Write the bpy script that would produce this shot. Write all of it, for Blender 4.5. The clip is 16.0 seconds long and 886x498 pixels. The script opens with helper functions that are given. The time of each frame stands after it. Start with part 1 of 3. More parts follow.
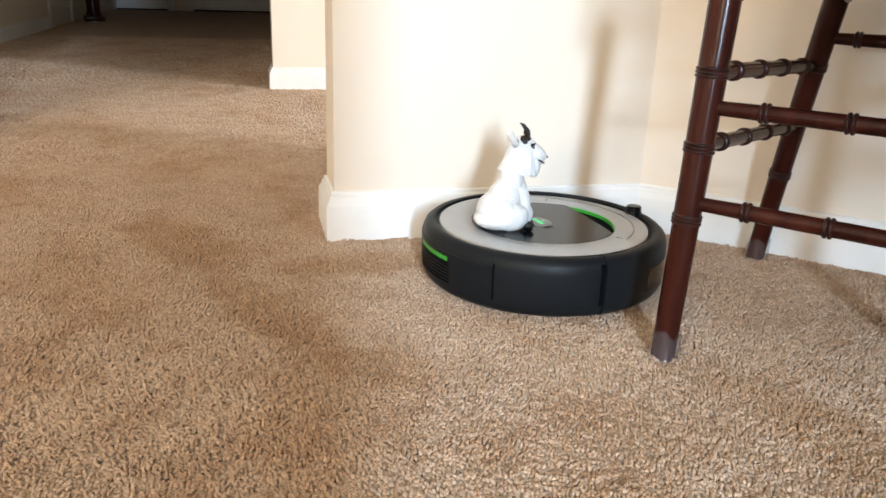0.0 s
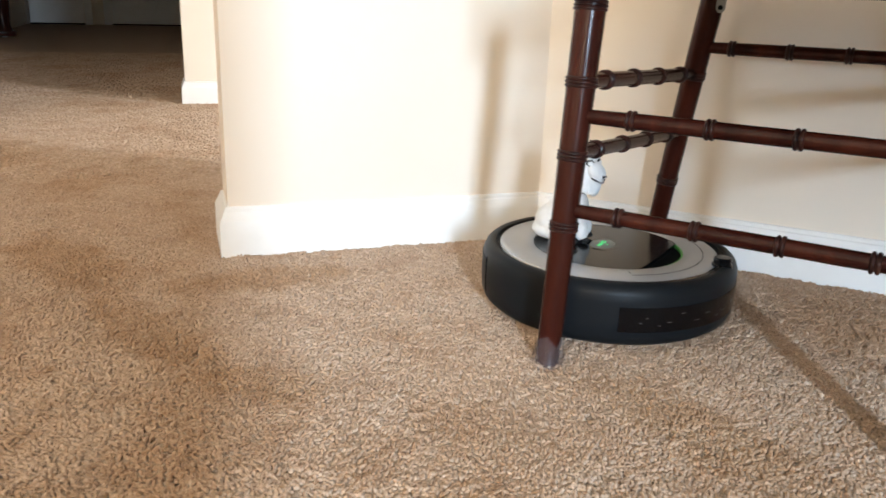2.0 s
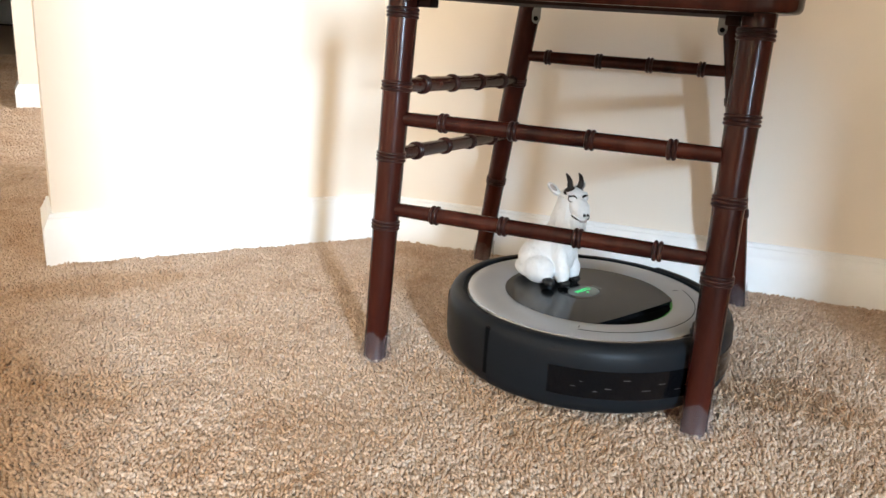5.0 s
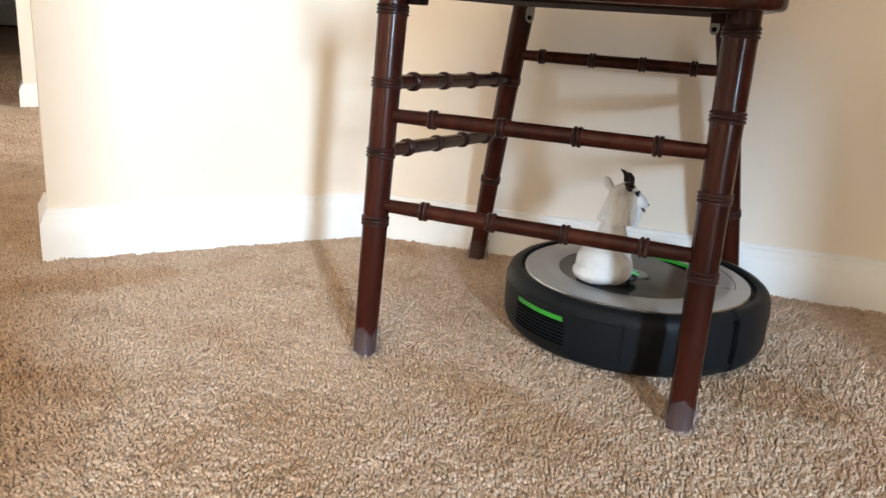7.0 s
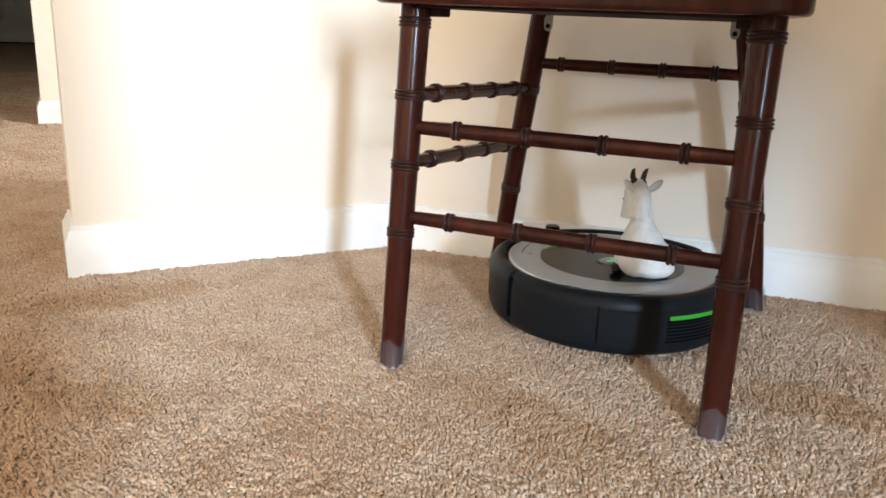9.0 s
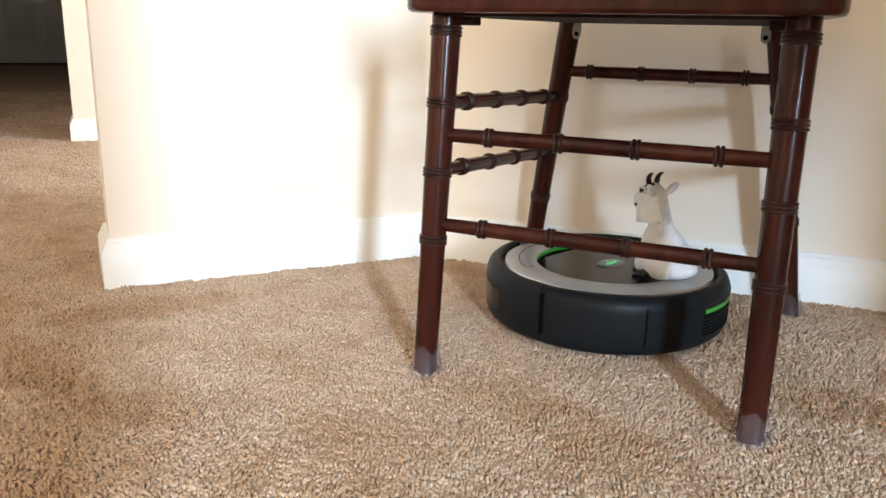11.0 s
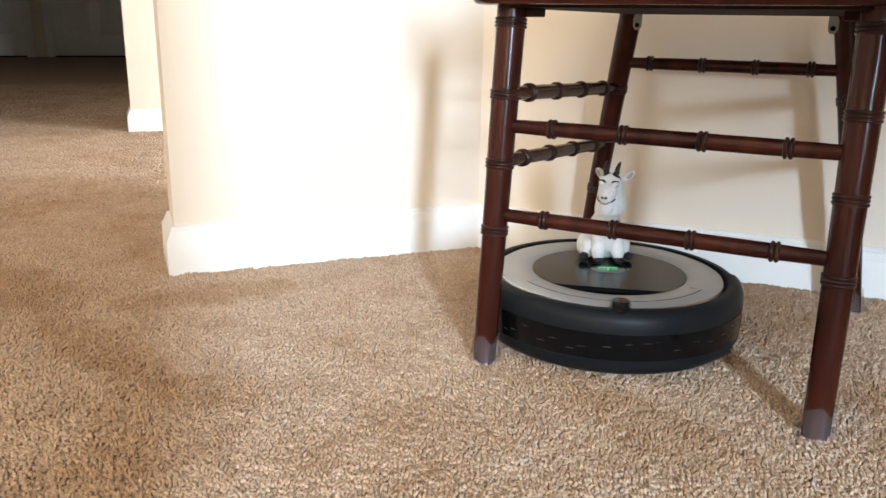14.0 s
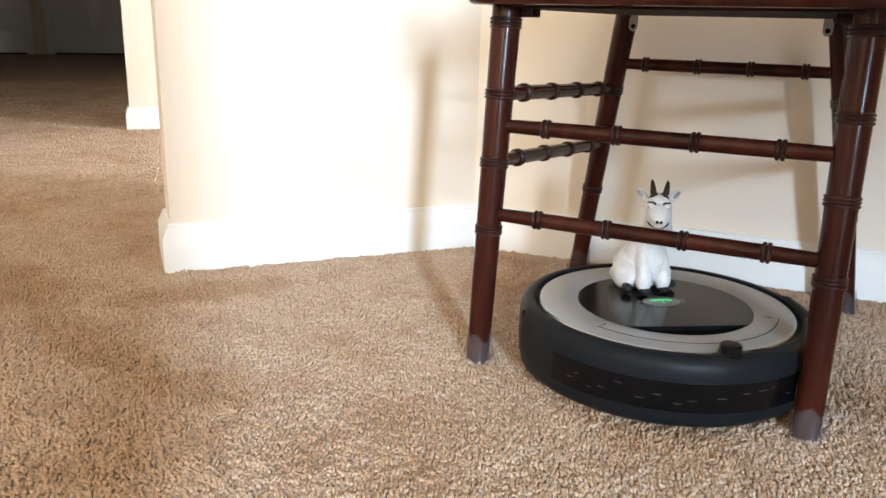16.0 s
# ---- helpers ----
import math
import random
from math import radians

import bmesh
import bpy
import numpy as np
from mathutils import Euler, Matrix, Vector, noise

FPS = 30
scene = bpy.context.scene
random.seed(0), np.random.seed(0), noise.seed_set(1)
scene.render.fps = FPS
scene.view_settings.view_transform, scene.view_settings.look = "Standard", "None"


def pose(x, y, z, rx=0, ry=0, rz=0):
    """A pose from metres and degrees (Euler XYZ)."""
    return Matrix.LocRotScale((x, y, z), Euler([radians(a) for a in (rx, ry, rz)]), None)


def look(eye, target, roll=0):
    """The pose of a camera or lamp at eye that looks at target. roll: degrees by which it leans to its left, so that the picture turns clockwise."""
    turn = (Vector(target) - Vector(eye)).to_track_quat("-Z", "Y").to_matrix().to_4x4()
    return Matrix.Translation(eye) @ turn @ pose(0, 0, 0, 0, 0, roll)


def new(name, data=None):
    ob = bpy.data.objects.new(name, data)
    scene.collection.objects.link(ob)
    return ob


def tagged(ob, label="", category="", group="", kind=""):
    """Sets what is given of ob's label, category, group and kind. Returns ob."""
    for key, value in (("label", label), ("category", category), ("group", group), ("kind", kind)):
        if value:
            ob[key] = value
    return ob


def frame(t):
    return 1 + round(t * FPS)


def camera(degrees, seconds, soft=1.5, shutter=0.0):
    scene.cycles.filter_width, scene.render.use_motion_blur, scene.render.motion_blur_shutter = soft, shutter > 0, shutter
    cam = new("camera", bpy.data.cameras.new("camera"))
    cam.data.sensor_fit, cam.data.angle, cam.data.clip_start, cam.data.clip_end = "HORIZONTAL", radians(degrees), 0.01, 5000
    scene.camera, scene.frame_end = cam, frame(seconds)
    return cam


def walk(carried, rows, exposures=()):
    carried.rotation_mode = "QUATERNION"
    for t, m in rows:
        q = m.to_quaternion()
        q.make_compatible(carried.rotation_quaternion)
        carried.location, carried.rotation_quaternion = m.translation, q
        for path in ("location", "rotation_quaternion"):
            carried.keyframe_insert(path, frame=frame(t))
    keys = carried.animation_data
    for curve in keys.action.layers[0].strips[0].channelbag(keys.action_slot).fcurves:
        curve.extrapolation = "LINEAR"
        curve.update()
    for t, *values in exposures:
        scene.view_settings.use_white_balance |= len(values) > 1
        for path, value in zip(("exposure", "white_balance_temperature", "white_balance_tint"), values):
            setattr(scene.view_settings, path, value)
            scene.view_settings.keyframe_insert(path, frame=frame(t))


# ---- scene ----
cam = camera(58.57, 16.0, soft=1.5, shutter=0.5)
# seconds, eye, target, roll
PATH = [
    (0, (-0.1190, -1.2185, 0.4054), (0.3522, 0.6153, -0.2391), 2.13),
    (0.5, (-0.1126, -1.2191, 0.4002), (0.3589, 0.6121, -0.2514), 1.80),
    (1, (-0.0911, -1.2200, 0.4012), (0.4057, 0.6053, -0.2481), 1.56),
    (1.5, (-0.0689, -1.2309, 0.4057), (0.5061, 0.5783, -0.2236), 1.89),
    (2, (-0.0554, -1.2339, 0.4069), (0.5658, 0.5660, -0.2048), 1.96),
    (2.5, (-0.0083, -1.2456, 0.3972), (0.7314, 0.5132, -0.2025), 2.67),
    (3, (0.0157, -1.2650, 0.3920), (0.9726, 0.3806, -0.2216), 4.39),
    (3.5, (0.0075, -1.2736, 0.3953), (0.9867, 0.3609, -0.2126), 4.54),
    (4, (-0.0011, -1.2781, 0.4054), (0.9525, 0.3692, -0.2088), 3.67),
    (4.5, (-0.0173, -1.2811, 0.4094), (0.9119, 0.3894, -0.1788), 3.25),
    (7, (-0.0010, -1.3005, 0.4033), (0.9035, 0.3885, -0.1706), 3.65),
    (7.5, (-0.0021, -1.3005, 0.4025), (0.9360, 0.3697, -0.1723), 3.54),
    (8, (-0.0087, -1.3006, 0.4010), (0.9240, 0.3692, -0.1839), 3.15),
    (8.5, (-0.0123, -1.2997, 0.4073), (0.8894, 0.3900, -0.1687), 2.79),
    (9, (-0.0150, -1.2925, 0.4075), (0.8637, 0.4148, -0.1521), 2.34),
    (9.5, (-0.0265, -1.2941, 0.4016), (0.8178, 0.4339, -0.1470), 1.76),
    (12, (-0.0266, -1.2893, 0.3988), (0.7860, 0.4606, -0.1280), 0.96),
    (12.5, (-0.0346, -1.2879, 0.3943), (0.7429, 0.4699, -0.1588), 0.47),
    (13, (-0.0401, -1.2907, 0.3930), (0.7241, 0.4704, -0.1677), 0.48),
    (13.5, (-0.0479, -1.2900, 0.3966), (0.7012, 0.4777, -0.1641), 0.66),
    (14, (-0.0528, -1.2918, 0.3997), (0.6781, 0.4873, -0.1488), 1.07),
    (14.5, (-0.0563, -1.2922, 0.3950), (0.6629, 0.4918, -0.1526), 1.12),
    (15, (-0.0528, -1.2934, 0.3952), (0.6563, 0.4959, -0.1484), 1.54),
    (15.5, (-0.0494, -1.2979, 0.3971), (0.6769, 0.4852, -0.1440), 1.85),
    (16, (-0.0482, -1.2970, 0.3993), (0.6849, 0.4813, -0.1488), 1.49),
]
EXPOSURES = ((0.0, -0.48), (1.5, -0.48), (2.5, -0.42), (3.2, -0.14), (4.2, -0.06), (4.7, -0.15), (6.8, -0.42), (9.5, -0.38), (12.0, -0.36), (16.0, -0.36))
walk(cam, [(t, look(eye, target, roll)) for t, eye, target, roll in PATH], EXPOSURES)

# ---- light ----
world = bpy.data.worlds.new("sky")
scene.world = world
world.use_nodes = True
wn = world.node_tree.nodes
sky = wn.new("ShaderNodeTexSky")
sky.sky_type, sky.sun_disc = "NISHITA", False
sky.sun_elevation, sky.sun_rotation = radians(40), radians(150)
wn["Background"].inputs[1].default_value = 0.1
world.node_tree.links.new(sky.outputs[0], wn["Background"].inputs[0])


def window_light(name, x, y, z, wide, high, rz, power, color):
    """An area lamp in a wall's opening, for a window's daylight or added fill; it shines along its local -z, turned to
    face the room.
    """
    lamp = bpy.data.lights.new(name, "AREA")
    lamp.shape, lamp.size, lamp.size_y, lamp.energy, lamp.color = "RECTANGLE", wide, high, power, color
    ob = new(name, lamp)
    ob.matrix_world = pose(x, y, z, 90, 0, rz)
    return ob


# narrow bright window behind the camera, a warm fill lamp added far to the left, the side space's window
window_light("window_light_south", -0.30, -3.96, 1.03, 0.20, 0.85, 0, 250, (0.59, 0.79, 1.0))
window_light("window_light_curtain", -2.55, -3.96, 1.45, 1.20, 1.5, 0, 136, (1.0, 0.83, 0.59))
window_light("window_light_side", 3.82, -1.65, 1.38, 0.34, 1.2, 90, 340, (0.72, 0.86, 1.0))

# ---- materials ----


def material(name, color, rough=0.5, metal=0.0, coat=0.0, spec=None):
    m = bpy.data.materials.new(name)
    m.use_nodes = True
    b = m.node_tree.nodes["Principled BSDF"]
    b.inputs["Base Color"].default_value = (*color, 1)
    b.inputs["Roughness"].default_value = rough
    b.inputs["Metallic"].default_value = metal
    b.inputs["Coat Weight"].default_value = coat
    if spec is not None:
        b.inputs["Specular IOR Level"].default_value = spec
    return m


def nodes_of(m):
    return m.node_tree.nodes, m.node_tree.links, m.node_tree.nodes["Principled BSDF"]


def noise_node(m, scale, detail=3.0, rough=0.55, stretch=None):
    n, l, b = nodes_of(m)
    co = n.new("ShaderNodeTexCoord")
    out = co.outputs["Object"]
    if stretch:
        mp = n.new("ShaderNodeMapping")
        mp.inputs["Scale"].default_value = stretch
        l.new(out, mp.inputs[0])
        out = mp.outputs[0]
    tex = n.new("ShaderNodeTexNoise")
    tex.inputs["Scale"].default_value, tex.inputs["Detail"].default_value, tex.inputs["Roughness"].default_value = scale, detail, rough
    l.new(out, tex.inputs["Vector"])
    return tex.outputs[0]


def ramp(m, fac, stops):
    n, l, b = nodes_of(m)
    r = n.new("ShaderNodeValToRGB")
    while len(r.color_ramp.elements) < len(stops):
        r.color_ramp.elements.new(0.5)
    for e, (at, c) in zip(r.color_ramp.elements, stops):
        e.position, e.color = at, (*c, 1)
    l.new(fac, r.inputs[0])
    return r.outputs[0]


def mix(m, fac, a, b_, kind="MIX"):
    n, l, b = nodes_of(m)
    x = n.new("ShaderNodeMix")
    x.data_type, x.blend_type = "RGBA", kind
    for sock, v in ((x.inputs[0], fac), (x.inputs[6], a), (x.inputs[7], b_)):
        if hasattr(v, "links"):
            l.new(v, sock)
        elif isinstance(v, tuple):
            sock.default_value = (*v, 1)
        else:
            sock.default_value = v
    return x.outputs[2]


def bump(m, fac, strength, distance):
    n, l, b = nodes_of(m)
    x = n.new("ShaderNodeBump")
    x.inputs["Strength"].default_value, x.inputs["Distance"].default_value = strength, distance
    l.new(fac, x.inputs["Height"])
    l.new(x.outputs[0], b.inputs["Normal"])


def colour(m, out):
    n, l, b = nodes_of(m)
    l.new(out, b.inputs["Base Color"])


def rough_from(m, fac, low, high):
    n, l, b = nodes_of(m)
    r = n.new("ShaderNodeMapRange")
    r.inputs["To Min"].default_value, r.inputs["To Max"].default_value = low, high
    l.new(fac, r.inputs[0])
    l.new(r.outputs[0], b.inputs["Roughness"])


# where the robot and feet have brushed the carpet: x, y, half length, half width, turn
BRUSHED = ((0.425, -0.66, 0.20, 0.075, -72), (-0.10, -0.28, 0.19, 0.07, -66), (0.015, -0.445, 0.10, 0.07, -30), (0.05, -0.11, 0.20, 0.07, 4), (-0.23, 0.04, 0.22, 0.10, -62), (0.74, -0.755, 0.15, 0.07, -55))
# carpet: twisted cut pile, each tuft its own shade of tan
carpet = material("carpet", (0.45, 0.35, 0.25), 0.95, spec=0.1)
tuft = ramp(carpet, noise_node(carpet, 300, 3, 0.65), [(0.32, (0.32, 0.24, 0.175)), (0.5, (0.46, 0.355, 0.27)), (0.68, (0.58, 0.465, 0.365))])
colour(carpet, tuft)
bump(carpet, noise_node(carpet, 330, 4, 0.7), 0.7, 0.004)
pile = material("carpet_pile", (0.5, 0.4, 0.3), 0.50, spec=0.36)
n_, l_, b_ = nodes_of(pile)
geo = n_.new("ShaderNodeNewGeometry")
shade = ramp(pile, geo.outputs["Random Per Island"], [(0.0, (0.48, 0.348, 0.252)), (0.35, (0.525, 0.386, 0.284)), (0.75, (0.57, 0.425, 0.320)), (1.0, (0.63, 0.485, 0.375))])
lay = mix(pile, 1.0, ramp(pile, noise_node(pile, 4.2, 2, 0.5, (1.0, 0.6, 1.0)), [(0.36, (0.87, 0.80, 0.72)), (0.50, (1.0, 1.0, 1.0))]),
          ramp(pile, noise_node(pile, 13, 3, 0.6), [(0.34, (0.87, 0.82, 0.77)), (0.54, (1.0, 1.0, 1.0))]), "MULTIPLY")


def brushed(m, x, y, long, wide, turn):
    """A long patch where the pile was brushed the other way, ragged at its edge: 1 in its middle, 0 outside."""
    n, l, b = nodes_of(m)
    place = n.new("ShaderNodeMapping")
    place.vector_type = "TEXTURE"
    place.inputs["Location"].default_value = (x, y, 0)
    place.inputs["Rotation"].default_value = (0, 0, radians(turn))
    place.inputs["Scale"].default_value = (long, wide, 1)
    l.new(n.new("ShaderNodeTexCoord").outputs["Object"], place.inputs[0])
    patch = n.new("ShaderNodeTexGradient")
    patch.gradient_type = "SPHERICAL"
    l.new(place.outputs[0], patch.inputs[0])
    ragged = n.new("ShaderNodeMath")
    ragged.operation = "MULTIPLY_ADD"
    ragged.inputs[1].default_value = 0.9
    l.new(noise_node(m, 16, 3, 0.6), ragged.inputs[0])
    l.new(patch.outputs["Fac"], ragged.inputs[2])
    return ramp(m, ragged.outputs[0], [(0.58, (0, 0, 0)), (0.98, (1, 1, 1))])


for x, y, long, wide, turn in BRUSHED:
    lay = mix(pile, brushed(pile, x, y, long, wide, turn), lay, mix(pile, 1.0, lay, (0.83, 0.75, 0.65), "MULTIPLY"))
clump = ramp(pile, noise_node(pile, 120, 2, 0.5), [(0.34, (0.86, 0.83, 0.80)), (0.48, (0.98, 0.98, 0.98)), (0.64, (1.05, 1.05, 1.05))])
colour(pile, mix(pile, 1.0, mix(pile, 1.0, shade, lay, "MULTIPLY"), clump, "MULTIPLY"))

# cream wall paint with a light roller texture
paint = material("cream_paint", (0.80, 0.70, 0.50), 0.62, spec=0.35)
colour(paint, ramp(paint, noise_node(paint, 2.3, 4), [(0.3, (0.80, 0.712, 0.610)), (0.7, (0.845, 0.755, 0.655))]))
bump(paint, noise_node(paint, 260, 3), 0.10, 0.0012)
white = material("white_trim_paint", (0.82, 0.81, 0.78), 0.38, spec=0.45)
colour(white, ramp(white, noise_node(white, 6.0, 5, 0.6), [(0.28, (0.77, 0.76, 0.74)), (0.5, (0.83, 0.825, 0.815)), (0.8, (0.84, 0.835, 0.825))]))
bump(white, noise_node(white, 60, 2, 0.5, (0.2, 0.2, 1.0)), 0.08, 0.001)
ceiling_paint = material("ceiling_paint", (0.82, 0.80, 0.75), 0.9)
bump(ceiling_paint, noise_node(ceiling_paint, 120, 4), 0.3, 0.004)
gap_dark = material("dark_gap", (0.0025, 0.0025, 0.003), 0.9, spec=0.05)

# red-brown mahogany stain under satin lacquer
wood = material("mahogany_lacquer", (0.06, 0.018, 0.012), 0.3, coat=0.04, spec=0.15)
grain = noise_node(wood, 38, 5, 0.6, (1.0, 1.0, 0.09))
colour(wood, mix(wood, 0.35, ramp(wood, grain, [(0.3, (0.015, 0.0036, 0.0028)), (0.55, (0.041, 0.0092, 0.0056)), (0.75, (0.072, 0.0165, 0.009))]),
                 ramp(wood, noise_node(wood, 9, 3), [(0.35, (0.020, 0.0048, 0.0036)), (0.7, (0.060, 0.0138, 0.008))])))
rough_from(wood, noise_node(wood, 45, 4), 0.15, 0.28)
bump(wood, noise_node(wood, 160, 3, 0.6, (1.0, 1.0, 0.2)), 0.12, 0.0006)
nodes_of(wood)[2].inputs["Coat Roughness"].default_value = 0.16
wood_ring = material("ring_lacquer", (0.05, 0.017, 0.011), 0.30, coat=0.05, spec=0.18)
colour(wood_ring, ramp(wood_ring, noise_node(wood_ring, 90, 3), [(0.35, (0.014, 0.005, 0.004)), (0.62, (0.036, 0.011, 0.008)), (0.80, (0.075, 0.032, 0.022))]))
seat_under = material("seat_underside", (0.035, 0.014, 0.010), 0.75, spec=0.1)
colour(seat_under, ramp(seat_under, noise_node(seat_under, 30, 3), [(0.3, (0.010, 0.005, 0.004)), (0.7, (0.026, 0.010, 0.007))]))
sock = material("clear_plastic_cap", (0.20, 0.17, 0.175), 0.35, spec=0.5)
nodes_of(sock)[2].inputs["Alpha"].default_value = 0.22
steel = material("galvanised_steel", (0.20, 0.195, 0.185), 0.42, 1.0)
rough_from(steel, noise_node(steel, 120, 3), 0.3, 0.55)

# robot plastics
shell = material("charcoal_plastic", (0.0092, 0.0104, 0.0120), 0.42, spec=0.12)
bump(shell, noise_node(shell, 900, 2), 0.12, 0.0003)
rough_from(shell, noise_node(shell, 22, 4), 0.34, 0.5)
gloss = material("gloss_black_plastic", (0.003, 0.003, 0.0035), 0.08, spec=0.3)
rough_from(gloss, noise_node(gloss, 30, 4), 0.05, 0.14)
plate = material("smoked_disc_plastic", (0.007, 0.007, 0.0075), 0.10, spec=0.24)
rough_from(plate, noise_node(plate, 26, 4), 0.09, 0.2)
silver = material("silver_paint_plastic", (0.46, 0.455, 0.45), 0.36, 0.5)
colour(silver, ramp(silver, noise_node(silver, 9, 2), [(0.3, (0.40, 0.41, 0.425)), (0.7, (0.47, 0.48, 0.50))]))
chrome = material("bright_edge", (0.42, 0.42, 0.42), 0.22, 1.0)
green = material("green_plastic", (0.035, 0.33, 0.03), 0.35)
lit = material("green_light", (0.02, 0.5, 0.15), 0.4)
nodes_of(lit)[2].inputs["Emission Color"].default_value = (0.10, 1.0, 0.35, 1)
nodes_of(lit)[2].inputs["Emission Strength"].default_value = 0.6
plate_grey = material("button_grey", (0.22, 0.23, 0.22), 0.3, 0.5)
rubber = material("black_rubber", (0.012, 0.012, 0.012), 0.7)

# painted resin figurine
resin = material("white_resin", (0.80, 0.785, 0.76), 0.55)
colour(resin, ramp(resin, noise_node(resin, 60, 4), [(0.3, (0.68, 0.68, 0.68)), (0.65, (0.77, 0.775, 0.785))]))
bump(resin, noise_node(resin, 260, 4, 0.65, (1.0, 1.0, 0.45)), 0.9, 0.003)
resin_black = material("black_resin_paint", (0.014, 0.013, 0.013), 0.45, spec=0.25)
resin_grey = material("grey_paint_and_mouth_shade", (0.30, 0.27, 0.26), 0.5)
resin_horn = material("horn_brown_paint", (0.020, 0.013, 0.011), 0.45, spec=0.2)

# ---- building helpers ----


def mesh_of(name, bm, *mats, smooth=None):
    me = bpy.data.meshes.new(name)
    bmesh.ops.recalc_face_normals(bm, faces=bm.faces)
    bm.to_mesh(me)
    bm.free()
    for m in mats:
        me.materials.append(m)
    if smooth is not None:
        me.polygons.foreach_set("use_smooth", [True] * len(me.polygons))
        me.set_sharp_from_angle(angle=radians(smooth))
    return me


def part(name, bm, mat, parent=None, label="", smooth=40):
    mats = mat if isinstance(mat, tuple) else (mat,)
    ob = new(name, mesh_of(name, bm, *mats, smooth=smooth))
    if parent is not None:
        ob.parent = parent
    return tagged(ob, label)


def box(bm, x0, x1, y0, y1, z0, z1, bevel=0.0, segments=2):
    made = bmesh.ops.create_cube(bm, size=1.0)["verts"]
    bmesh.ops.scale(bm, vec=(x1 - x0, y1 - y0, z1 - z0), verts=made)
    bmesh.ops.translate(bm, vec=((x0 + x1) / 2, (y0 + y1) / 2, (z0 + z1) / 2), verts=made)
    if bevel:
        edges = list({e for v in made for e in v.link_edges})
        bmesh.ops.bevel(bm, geom=edges, offset=bevel, segments=segments, affect="EDGES", profile=0.5)
    return bm


def prism(bm, points, z0, z1):
    low = [bm.verts.new((x, y, z0)) for x, y in points]
    high = [bm.verts.new((x, y, z1)) for x, y in points]
    bm.faces.new(low[::-1])
    bm.faces.new(high)
    for i in range(len(points)):
        j = (i + 1) % len(points)
        bm.faces.new((low[i], low[j], high[j], high[i]))
    return bm


def lathe(bm, profile, segments=48, start=0.0, stop=360.0, closed=False):
    """Turns (radius, height) pairs round the z axis, whole or from start to stop degrees; a part turn gets end faces."""
    whole = abs(stop - start) >= 359.9
    count = segments if whole else segments + 1
    rings = []
    for i in range(count):
        a = radians(start + (stop - start) * i / segments)
        rings.append([bm.verts.new((r * math.cos(a), r * math.sin(a), z)) for r, z in profile])
    n = len(profile)
    for i in range(segments):
        a, b = rings[i], rings[(i + 1) % count]
        for k in range(n if closed else n - 1):
            bm.faces.new((a[k], b[k], b[(k + 1) % n], a[(k + 1) % n]))
    if not whole and closed:
        bm.faces.new(rings[0])
        bm.faces.new(rings[-1][::-1])
    bmesh.ops.remove_doubles(bm, verts=bm.verts, dist=1e-6)
    return bm


def tube(bm, points, radii, segments=20, caps=True):
    """A round bar through the points, with a radius at each."""
    rings = []
    pts = [Vector(p) for p in points]
    for i, p in enumerate(pts):
        way = (pts[min(i + 1, len(pts) - 1)] - pts[max(i - 1, 0)]).normalized()
        side = way.cross(Vector((0, 0, 1)) if abs(way.z) < 0.9 else Vector((1, 0, 0))).normalized()
        up = side.cross(way)
        rings.append([bm.verts.new(p + radii[i] * (math.cos(a) * side + math.sin(a) * up)) for a in (2 * math.pi * k / segments for k in range(segments))])
    for a, b in zip(rings, rings[1:]):
        for k in range(segments):
            bm.faces.new((a[k], a[(k + 1) % segments], b[(k + 1) % segments], b[k]))
    if caps:
        bm.faces.new(rings[0][::-1])
        bm.faces.new(rings[-1])
    return bm


def torus(bm, centre, way, major, minor, segments=28, sides=8):
    way = Vector(way).normalized()
    side = way.cross(Vector((0, 0, 1)) if abs(way.z) < 0.9 else Vector((1, 0, 0))).normalized()
    up = side.cross(way)
    rings = []
    for i in range(segments):
        a = 2 * math.pi * i / segments
        out = math.cos(a) * side + math.sin(a) * up
        rings.append([bm.verts.new(Vector(centre) + out * (major + minor * math.cos(b)) + way * minor * math.sin(b)) for b in (2 * math.pi * k / sides for k in range(sides))])
    for i in range(segments):
        a, b = rings[i], rings[(i + 1) % segments]
        for k in range(sides):
            bm.faces.new((a[k], a[(k + 1) % sides], b[(k + 1) % sides], b[k]))
    return bm


def structure(ob, label):
    return tagged(ob, label, kind="structure")


# ---- the rooms ----
TOP = 2.7
CORNER = 0.547  # where the two baseboards meet, along x


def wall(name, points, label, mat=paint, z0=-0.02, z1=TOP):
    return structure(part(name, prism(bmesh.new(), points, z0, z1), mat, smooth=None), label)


INNER = CORNER + 0.006
wall("wall_north", [(0.014, 0.014), (INNER, 0.014), (INNER + 0.05, 0.134), (INNER + 0.05, 0.40), (0.08, 0.53), (0.08, 0.125), (0.014, 0.125)], "cream painted wall with a free end beside the hall")
wall("wall_diagonal", [(INNER, 0.014), (1.75, 0.014 - 1.75 + INNER), (1.85, 0.114 - 1.75 + INNER), (INNER + 0.05, 0.134)], "cream painted diagonal wall behind the chair")
wall("wall_east", [(1.75, 0.014 - 1.75 + INNER), (1.75, -4.1), (1.87, -4.1), (1.87, 0.10 - 1.75 + INNER)], "cream painted side wall")
wall("wall_far_west", [(-3.8, -4.1), (-3.8, 0.9), (-3.92, 0.9), (-3.92, -4.1)], "cream painted wall of the wide room")
